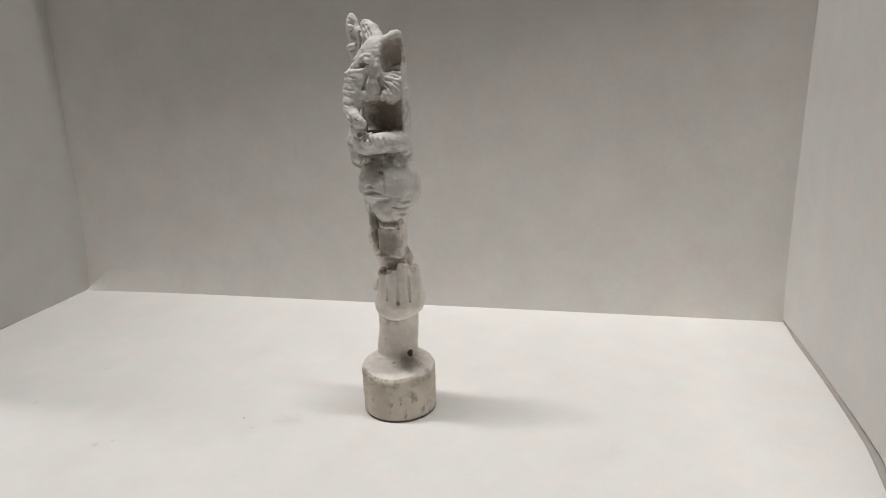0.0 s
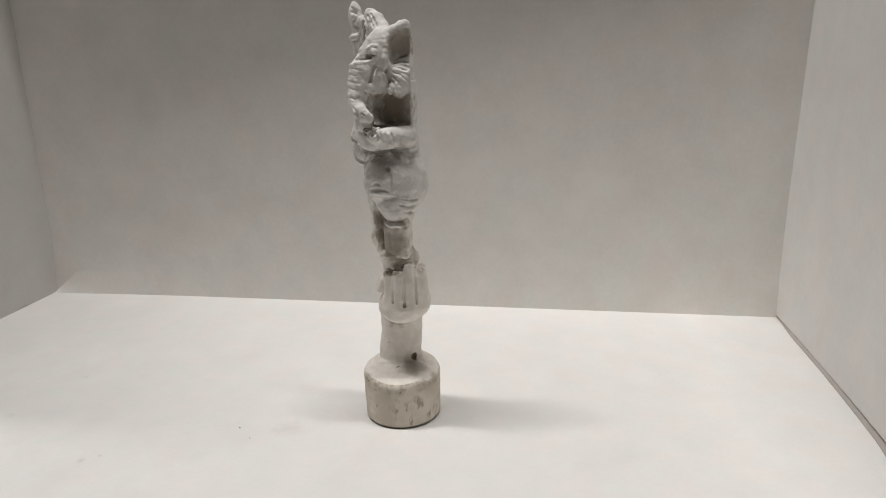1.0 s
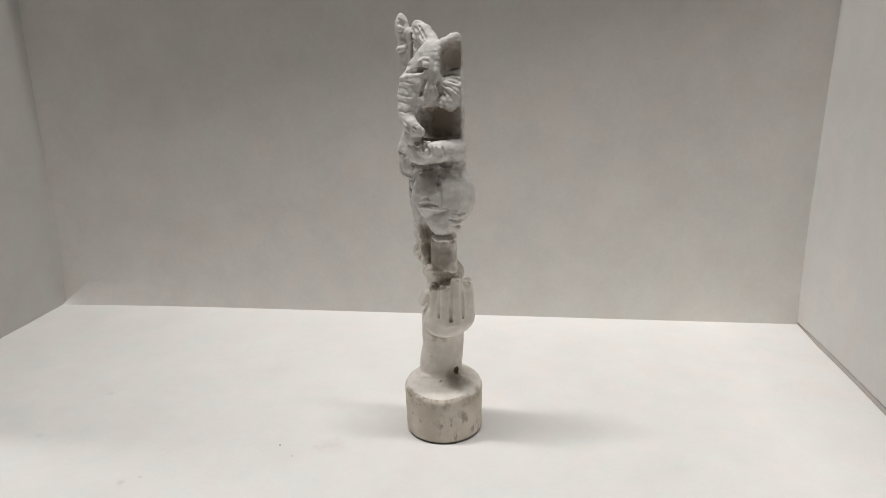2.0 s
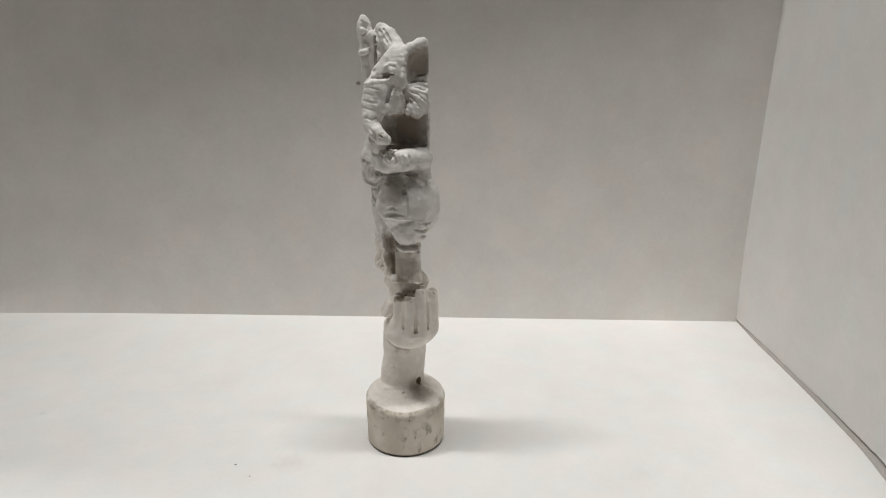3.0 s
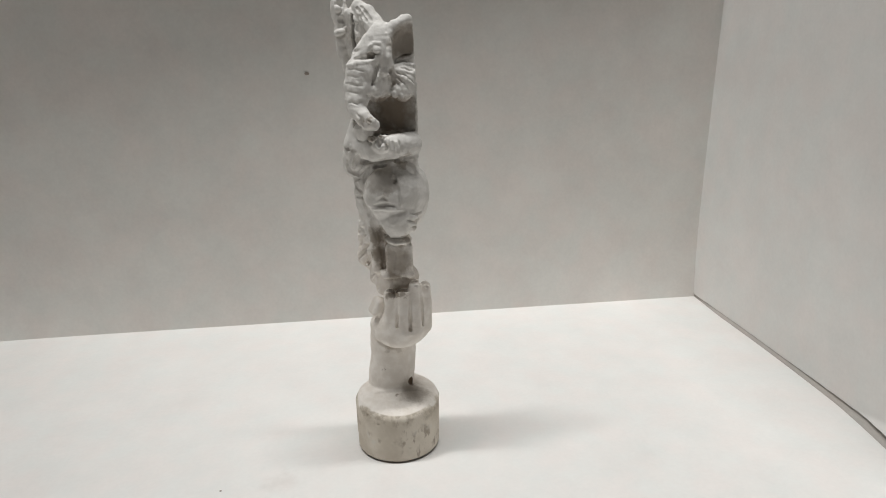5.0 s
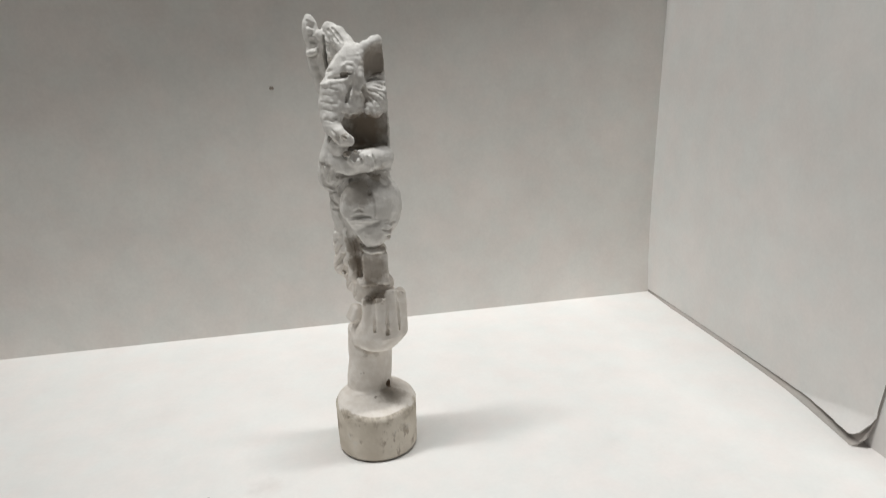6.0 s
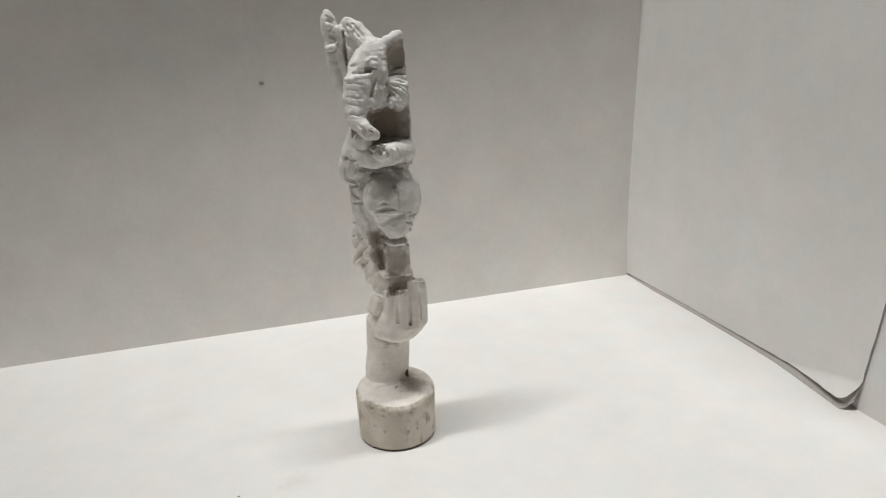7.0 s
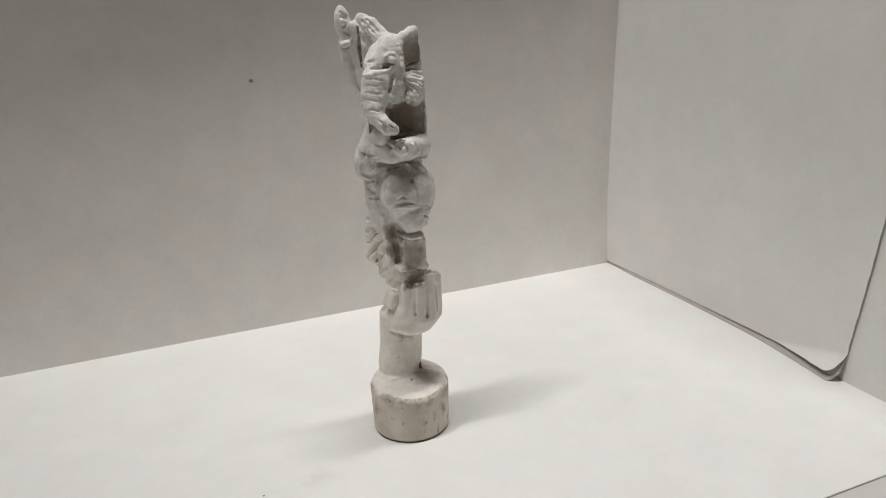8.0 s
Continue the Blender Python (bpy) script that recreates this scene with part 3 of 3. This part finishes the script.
    c.stroke([(-4.4, 63.1), (-2.9, 59.5), (-1.9, 54.4), (-1.8, 48.0)], -17, 0.55, 0.4, True)
    c.stroke([(-7.9, 66.8), (-5.2, 67.3), (-4.0, 66.4)], -17, 0.45, 0.4)
    c.stroke([(-7.6, 69.6), (-5.6, 68.4), (-4.6, 67.2)], -17, 0.4, 0.3)

    # belly, drawn to a point below a belt fold
    c.blob((1.5, -3.4, 68.2), (7.9, 6.1, 7.9), (0, 0, 38), 0.3)
    c.blob((-3.2, -7.7, 69.8), (2.6, 2.6, 4.6), (0, 8, 0), 1.6)
    c.blob((1.2, -4.6, 63.3), (4.9, 5.2, 5.7), (0, 8, 24), 0.25)
    c.blob((4.5, -1.4, 66.8), (4.9, 4.8, 7.5), (0, 8, 20), 0.3)
    c.brick((-5.4, -7.8, 60.6), (3.0, 3.4, 7.0), (0, -32, 0), 0.4, 0.4, True)
    c.brick((-4.7, -11.0, 61.0), (3.0, 5.0, 4.6), (0, -26, 18), 0.3, 0.3, True)
    c.stroke([(0.4, 75.5), (2.6, 75.6), (5.2, 73.6)], 0, 1.0, 0.6, True, 0.4)
    c.stroke([(-3.6, 74.6), (-5.0, 72.0), (-5.6, 68.5), (-5.4, 65.4), (-4.0, 61.8)], -10, 0.55, 0.5)
    c.stroke([(-1.2, 75.2), (-1.8, 72.6), (-1.4, 69.6), (-1.3, 66.6)], 18, 0.4, 0.28, k=0.3)
    c.stroke([(-6.8, 66.0), (-4.8, 66.2), (-2.4, 65.8), (0.2, 65.3)], 18, 0.5, 0.34, True)
    c.stroke([(-6.6, 66.9), (-4.6, 67.0), (-2.2, 66.6)], 18, 0.35, 0.25, k=0.3)
    c.stroke([(-6.3, 69.0), (-4.9, 69.5), (-3.6, 68.9)], 18, 0.4, 0.22, True)
    c.stroke([(-5.9, 68.3), (-4.9, 68.7), (-4.0, 68.2)], 18, 0.32, 0.3)
    c.stroke([(-1.9, 72.5), (-1.85, 71.9)], 18, 0.5, 0.5)
    c.stroke([(-5.0, 75.2), (-3.6, 74.0), (-2.4, 75.4)], 18, 0.8, 0.6)
    for p in ([(1.4, 64.4), (3.4, 63.7), (5.2, 63.7)], [(0.8, 63.0), (3.0, 62.1), (5.0, 61.8)], [(1.7, 61.0), (3.2, 60.5), (4.5, 60.5)]):
        c.stroke(p, 18, 0.34, 0.4)
        c.stroke([(u, z - 0.75) for u, z in p], 18, 0.4, 0.2, True)

    # legs under a turned hem
    c.brick((1.35, -3.4, 52.4), (3.2, 3.9, 4.6), (0, 0, 3), 1.2, 0.3)
    c.brick((0.9, -3.3, 49.0), (3.9, 4.2, 0.65), (0, 0, 3), 0.55, 0.25)
    c.blob((1.4, -3.9, 57.3), (3.4, 4.5, 1.15), (0, 5, 0), 0.25)
    c.rod([(-4.4, -2.2, 61, 1.4), (-3.9, -2.6, 55, 1.2), (-3.6, -2.5, 49.4, 1.2)], 0.4)
    c.stroke([(0.4, 55.6), (0.3, 50.2)], 0, 0.5, 0.22)
    c.stroke([(2.9, 55.4), (3.1, 50.2)], 0, 0.45, 0.18)
    c.blob((1.6, -1.2, 46.6), (4.9, 3.4, 3.6), (0, 0, 0), 0.6)
    c.blob((0.8, -6.9, 47.6), (3.0, 2.2, 0.95), (0, 0, 0), 0.3, True)
    c.groove([(-5.9, -5.4, 65), (-4.2, -6.2, 60.2), (-2.7, -6.3, 56.4), (-2.3, -6.4, 50.4)], 0.95, 0.25)
    c.groove([(-5.0, -4.2, 64.6), (-3.7, -4.0, 60), (-2.4, -4.2, 56), (-2.1, -4.4, 50.3)], 1.0, 0.2)
    c.groove([(-3.0, -3.0, 60), (-2.2, -3.0, 56), (-2.0, -3.2, 50.6)], 0.6, 0.2)

    # chest slab beside the arm
    c.brick((2.9, -2.1, 86), (4.9, 2.2, 10), (0, 0, -17), 0.6, 0.5)
    c.brick((9.0, 0, 92.5), (2.1, 9, 16.0), (0, 0, 0), 0.3, 0.25, True)
    c.blob((7.6, -3.2, 75.7), (1.8, 3.4, 0.9), (0, 0, 0), 0.2, True)
    # upper arm, elbow, folded forearm and paw
    c.rod([(-6.2, -3.4, 84.5, 2.2), (-7.2, -2.6, 79.5, 2.7), (-7.0, -2.4, 76, 2.5)], 0.5)
    c.blob((-8.0, 0.2, 76.3), (2.4, 3.4, 4.6), (0, 8, 0), 0.3)
    c.rod([(-5.4, -5.0, 79.3, 2.7), (-3.0, -7.3, 79.0, 2.6), (0.5, -7.5, 79.5, 2.7), (5.0, -4.7, 79.7, 2.8)], 0.5)
    c.blob((-1.6, -9.0, 80.3), (2.3, 2.6, 2.0), (0, 0, 0), 0.3)
    c.blob((-1.4, -10.2, 82.6), (1.15, 1.1, 0.85), (0, 0, 0), 0.3)
    c.blob((-0.6, -10.9, 80.6), (0.9, 0.9, 1.5), (0, 10, 0), 0.25)
    c.blob((-3.6, -10.2, 81.9), (1.0, 1.0, 0.8), (0, 0, 0), 0.2)
    c.blob((-1.7, -11.9, 81.2), (0.45, 0.8, 0.75), (0, 14, 0), 0.15, True)
    c.blob((-3.4, -11.4, 82.0), (0.5, 0.8, 0.6), (0, -20, 0), 0.15, True)
    c.stroke([(-2.6, 81.4), (-2.1, 80.2)], 0, 0.6, 0.8)
    c.stroke([(-4.6, 81.2), (-3.8, 80.6)], 0, 0.5, 0.6)
    c.stroke([(-1.2, 81.3), (-0.6, 80.4), (-0.9, 79.6)], 0, 0.35, 0.35)
    for u in (0.9, 2.3):
        c.stroke([(u, 80.9), (u + 0.35, 79.4), (u + 0.2, 77.6)], 0, 0.4, 0.35)
    c.stroke([(1.6, 80.8), (1.9, 79.4), (1.8, 77.8)], 0, 0.5, 0.22, True)
    c.stroke([(-6, 75.8), (-2.5, 76.0), (1.5, 76.3), (6.9, 76.0)], 0, 0.8, 1.05)
    c.stroke([(-7.0, 79.6), (-8.2, 76.4), (-8.0, 73.6), (-6.4, 72.4), (-4.4, 74.2), (-3.0, 76.6)], -17, 0.55, 0.75, whole=True)
    c.stroke([(-4.0, 78.0), (-5.6, 76.6), (-6.6, 74.2)], -17, 0.5, 0.6, whole=True)
    c.stroke([(-8.6, 79.4), (-6.6, 78.6), (-5.0, 78.8)], -17, 0.45, 0.45)
    c.stroke([(-9.6, 73.0), (-7.9, 71.2), (-5.6, 71.8)], -17, 0.55, 0.5, whole=True)
    c.stroke([(-6.4, 79.8), (-7.4, 76.4)], -17, 0.4, 0.35, True)

    # head
    c.blob((-1.8, -2.4, 98.8), (5.5, 5.0, 7.0), (0, 8, 44), 0.6)
    c.blob((-1.4, -2.0, 102.6), (4.4, 4.0, 3.9), (0, 0, 44), 0.8)
    # the brow slopes straight from the ear down to the eye
    c.brick((-5.2, -3.4, 105.1), (7.0, 4.3, 2.0), (0, -50, 0), 0.3, 0.4, True)
    # cheek and trunk
    c.rod([(-3.6, -4.4, 99.2, 2.5), (-5.0, -5.2, 95.8, 3.4), (-5.7, -5.7, 92.6, 3.25), (-6.2, -6.6, 90.0, 2.5)], 0.6)
    c.rod([(-6.6, -6.6, 90.2, 1.9), (-6.5, -7.9, 88.0, 1.85), (-5.2, -9.4, 86.2, 1.8), (-4.0, -10.0, 85.2, 1.65), (-3.0, -10.0, 84.6, 1.25)], 0.25)
    c.brick((-1.0, -6.6, 86.4), (6.6, 4.7, 3.9), (0, 0, -17), 0.6, 0.3, True)
    c.blob((-3.2, -3.6, 87.4), (2.8, 3.4, 2.6), (0, 0, -17), 0.4, True)
    c.rod([(-6.6, -6.6, 90.2, 1.9), (-6.5, -7.9, 88.0, 1.85), (-5.2, -9.4, 86.2, 1.8), (-4.0, -10.0, 85.2, 1.65), (-3.0, -10.0, 84.6, 1.25)], 0.2)
    c.rod([(-5.8, -5.7, 92.4, 3.1), (-6.4, -6.9, 89.8, 2.45), (-6.4, -7.9, 87.8, 2.1)], 0.4)
    c.blob((-5.2, -6.2, 83.2), (2.4, 2.8, 2.2), (0, 0, 0), 0.5)
    c.blob((-4.0, -12.1, 85.7), (0.95, 0.75, 0.32), (0, 38, 0), 0.12, True)
    c.stroke([(-5.9, 87.3), (-4.9, 86.2), (-4.6, 84.6)], -4, 0.4, 0.3)
    c.blob((0.4, -4.4, 95.0), (2.3, 2.6, 5.0), (0, 0, 0), 0.6)
    c.rod([(-0.4, -5.0, 98.2, 2.1), (-0.9, -5.4, 94.6, 2.4), (-1.5, -5.6, 92.0, 2.3)], 0.4)
    c.blob((-0.9, -5.0, 93.4), (2.6, 2.8, 4.2), (0, 8, 0), 0.5)
    c.blob((-2.5, -6.5, 90.9), (1.3, 1.5, 1.7), (0, -12, 0), 0.25)
    # eye under a heavy brow, lower lid as a ledge
    c.stroke([(-3.2, 101.0), (-2.2, 101.7), (-1.0, 101.5), (-0.4, 100.4), (-0.6, 99.2)], 0, 0.42, 0.3, True, 0.2)
    c.blob((-3.0, -7.9, 99.2), (1.05, 1.7, 0.7), (0, 24, 0), 0.15, True)
    c.blob((-1.8, -7.2, 100.0), (1.1, 1.1, 0.85), (0, 12, 0), 0.2, True)
    c.blob((-1.6, -6.5, 100.3), (1.25, 1.3, 0.95), (0, 15, 0), 0.2)
    c.stroke([(-8.0, 97.1), (-6.2, 97.3), (-4.2, 97.6), (-2.6, 97.8), (-1.5, 98.0)], -6, 0.55, 0.3, True, 0.25)
    c.stroke([(-6.6, 98.5), (-4.8, 98.7), (-3.0, 98.8), (-1.9, 98.8)], -6, 0.5, 0.5, k=0.15)
    c.stroke([(-1.5, 97.5), (-2.2, 95.1), (-3.3, 92.6), (-3.1, 91.5), (-2.3, 91.3)], 0, 0.42, 0.6, k=0.15)
    c.stroke([(-0.9, 97.4), (-1.4, 95.0), (-2.0, 92.6)], 0, 0.4, 0.25, True)
    c.blob((-3.0, -7.8, 91.8), (0.7, 0.6, 0.9), (0, 0, 0), 0.5)
    for p in ([(-8.5, 96.2), (-5.6, 96.5), (-3.4, 96.0)], [(-9.0, 94.8), (-6.5, 95.1), (-4.4, 94.7)], [(-9.3, 93.2), (-7.0, 93.5), (-3.9, 92.9)], [(-9.3, 91.6), (-7.0, 91.9), (-5.0, 91.4)]):
        c.stroke(p, -8, 0.2, 0.08)
    for p in ([(-6.0, 99.9), (-3.9, 100.2)], [(-6.2, 98.7), (-4.2, 98.8)], [(-5.0, 103.0), (-3.2, 103.6)]):
        c.stroke(p, -17, 0.4, 0.25)
    # ragged end of the cheek over the trunk, trunk folds and its notch
    c.stroke([(-9.6, 90.0), (-8.0, 89.3), (-6.6, 89.8), (-5.2, 89.2), (-4.2, 90.0)], -6, 0.3, 0.15)

    # ear towards the slab side: hollow above, wrinkled lobe below
    c.brick((4.1, -2.4, 96.9), (2.75, 2.5, 6.6), (0, 1, 0), 0.9, 0.5)
    c.rod([(1.2, -2.4, 102.2, 2.0), (3.2, -2.4, 103.4, 2.0), (5.1, -2.4, 104.8, 1.75), (5.5, -2.8, 106.2, 1.1)], 0.5)
    c.rod([(0.6, -4.0, 104.0, 1.3), (2.6, -3.9, 105.2, 1.15), (4.4, -3.6, 106.2, 1.15), (5.4, -3.4, 106.5, 1.1)], 0.4)
    c.blob((4.5, -6.7, 100.2), (3.0, 3.7, 6.2), (0, 9, 0), 0.2, True)
    c.brick((8.6, -5.0, 101.0), (2.0, 6.0, 8.0), (0, 0, 0), 0.2, 0.2, True)
    c.rod([(1.3, -4.9, 103.6, 0.75), (1.0, -5.5, 100.6, 0.75), (0.9, -6.1, 97.4, 0.8), (1.0, -6.2, 94.6, 0.8)], 0.35)
    c.blob((3.8, -3.9, 93.4), (2.9, 3.0, 4.6), (-26, 0, 0), 0.4)
    c.blob((2.9, -5.9, 92.0), (1.6, 1.7, 1.7), (0, 0, 0), 0.3)
    for x, y, z, r in ((0.6, -6.4, 91.3, 0.7), (1.9, -6.9, 90.9, 0.75), (3.2, -6.7, 90.5, 0.8), (4.6, -6.0, 90.7, 0.8), (5.8, -5.2, 91.2, 0.7)):
        c.blob((x, y, z), (r, r, r * 1.2), (0, 0, 0), 0.2)
    for p in ([(1.9, 98.0), (4.1, 99.0), (6.4, 99.4)], [(1.8, 97.2), (4.2, 97.7), (6.5, 97.4)], [(1.9, 96.4), (4.2, 96.2), (6.4, 95.4)], [(2.0, 95.6), (4.0, 94.8), (6.0, 93.2)], [(2.2, 94.6), (3.8, 93.2), (5.0, 91.2)], [(2.0, 93.8), (2.8, 92.4), (3.4, 90.8)]):
        c.stroke(p, 0, 0.3, 0.34)
        c.stroke([(u + 0.1, z - 0.6) for u, z in p], 0, 0.4, 0.2, True)
    c.stroke([(0.6, 103.4), (1.2, 101.4), (0.9, 98.6), (0.5, 95.8), (1.2, 93.3)], 0, 0.65, 0.45, True)
    c.stroke([(1.7, 101.5), (1.5, 98.6), (1.1, 95.6), (1.9, 92.8)], 0, 0.4, 0.4)
    c.stroke([(-4.2, 91.0), (-2.5, 90.0), (-0.8, 89.7), (1.3, 90.2)], 0, 0.6, 0.4)

    # the far ear: a broad flap with a thick rolled rim and a hollow tip
    c.blob((-4.9, 3.6, 103.2), (4.2, 1.8, 6.6), (0, -8, -24), 0.5)
    c.blob((-9.2, 5.2, 108.2), (2.0, 1.6, 4.7), (0, -8, -24), 0.3)
    c.rod([(-9.6, 5.2, 104.5, 1.3), (-9.0, 5.4, 100, 1.3), (-8.0, 5.0, 95.5, 1.0), (-7.0, 4.4, 92.6, 0.7)], 0.5)
    c.rod([(-5.0, 4.0, 109.2, 1.75), (-3.3, 2.7, 107.7, 2.2), (-1.4, 0.6, 104.9, 2.3)], 0.4)
    c.rod([(-7.2, 3.4, 108.2, 1.0), (-6.0, 2.8, 106.2, 1.1), (-5.6, 2.2, 103, 1.0)], 0.3)
    c.stroke([(-10.0, 111.2), (-9.3, 109.8), (-9.8, 108.2)], 0, 0.75, 0.45)
    c.stroke([(-8.6, 111.0), (-8.5, 109.6)], 0, 0.45, 0.3)
    c.stroke([(-9.4, 107.0), (-8.6, 106.4)], 0, 0.7, 0.5)
    c.stroke([(-10.6, 104.2), (-9.2, 104.3), (-7.9, 105.0)], 0, 0.5, 0.5, True)
    c.stroke([(-10.4, 103.3), (-9.2, 103.3), (-8.2, 103.8)], 0, 0.45, 0.45)
    c.blob((-9.5, 3.3, 109.7), (1.15, 1.2, 2.0), (0, -6, 0), 0.2, True)
    c.blob((-9.6, 4.1, 109.0), (0.75, 0.7, 0.8), (0, 0, 0), 0.2)
    c.blob((-9.4, 3.1, 106.4), (1.0, 0.9, 0.9), (0, 0, 0), 0.2, True)
    c.blob((-9.4, 3.6, 104.0), (1.4, 1.1, 0.75), (0, -14, 0), 0.25)
    c.blob((-9.2, 3.0, 102.4), (1.2, 0.9, 0.7), (0, -14, 0), 0.2, True)
    for p in ([(-5.4, 109.1), (-3.4, 106.3)], [(-5.0, 107.9), (-4.2, 105.3)], [(-6.2, 106.3), (-5.4, 104.0)], [(-4.4, 109.4), (-2.4, 106.4)], [(-5.8, 103.4), (-5.0, 101.6)]):
        c.stroke(p, 0, 0.42, 0.5)

    for depth in (0.5, 0.7, 0.9):
        c.stroke([(-6.9, 107.8), (-6.8, 105.5), (-6.8, 102), (-6.6, 98.4)], -14, 0.5, depth, k=0.15, whole=True)
    c.roughen(2.6, 0.08, 3, 45, 114)
    c.roughen(1.0, 0.045, 5, 45, 114)
    c.chip(2.2, 0.07, 21, 60, 114)
    c.chip(0.9, 0.06, 23, 58, 114)
    c.roughen(3.4, 0.06, 7, 16, 48)
    c.roughen(1.2, 0.04, 9, 16, 50)
    c.roughen(1.6, 0.05, 11, 0.4, 16)
    # pits beside the wrist and on the skin of the foot
    c.blob((3.8, 0.0, 17.2), (0.95, 1.05, 0.9), (0, 0, 0), 0.12, True)
    for b, z, r in ((9, 11.4, 0.35), (-30, 11.0, 0.4), (12, 4.2, 0.4), (-9, 6.4, 0.35), (38, 8.4, 0.4), (-48, 12.6, 0.5), (30, 13.4, 0.5), (-16, 13.6, 0.45)):
        c.blob((10.75 * math.sin(radians(b)), -10.75 * math.cos(radians(b)), z), (r * 0.7, r * 0.7, r), (0, 0, 0), 0.12, True)
    c.d[:, :, c.ax[2] < 0.02] = 1.0
    return c.skin()


verts, faces = carve_figure()
me = bpy.data.meshes.new("chalk_statue")
me.from_pydata((verts * MM).tolist(), [], faces.tolist())
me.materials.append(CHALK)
me.polygons.foreach_set("use_smooth", [True] * len(me.polygons))
me.update()
tagged(new("chalk_statue", me), "white carved chalk elephant statue with a round stained foot", "statue")
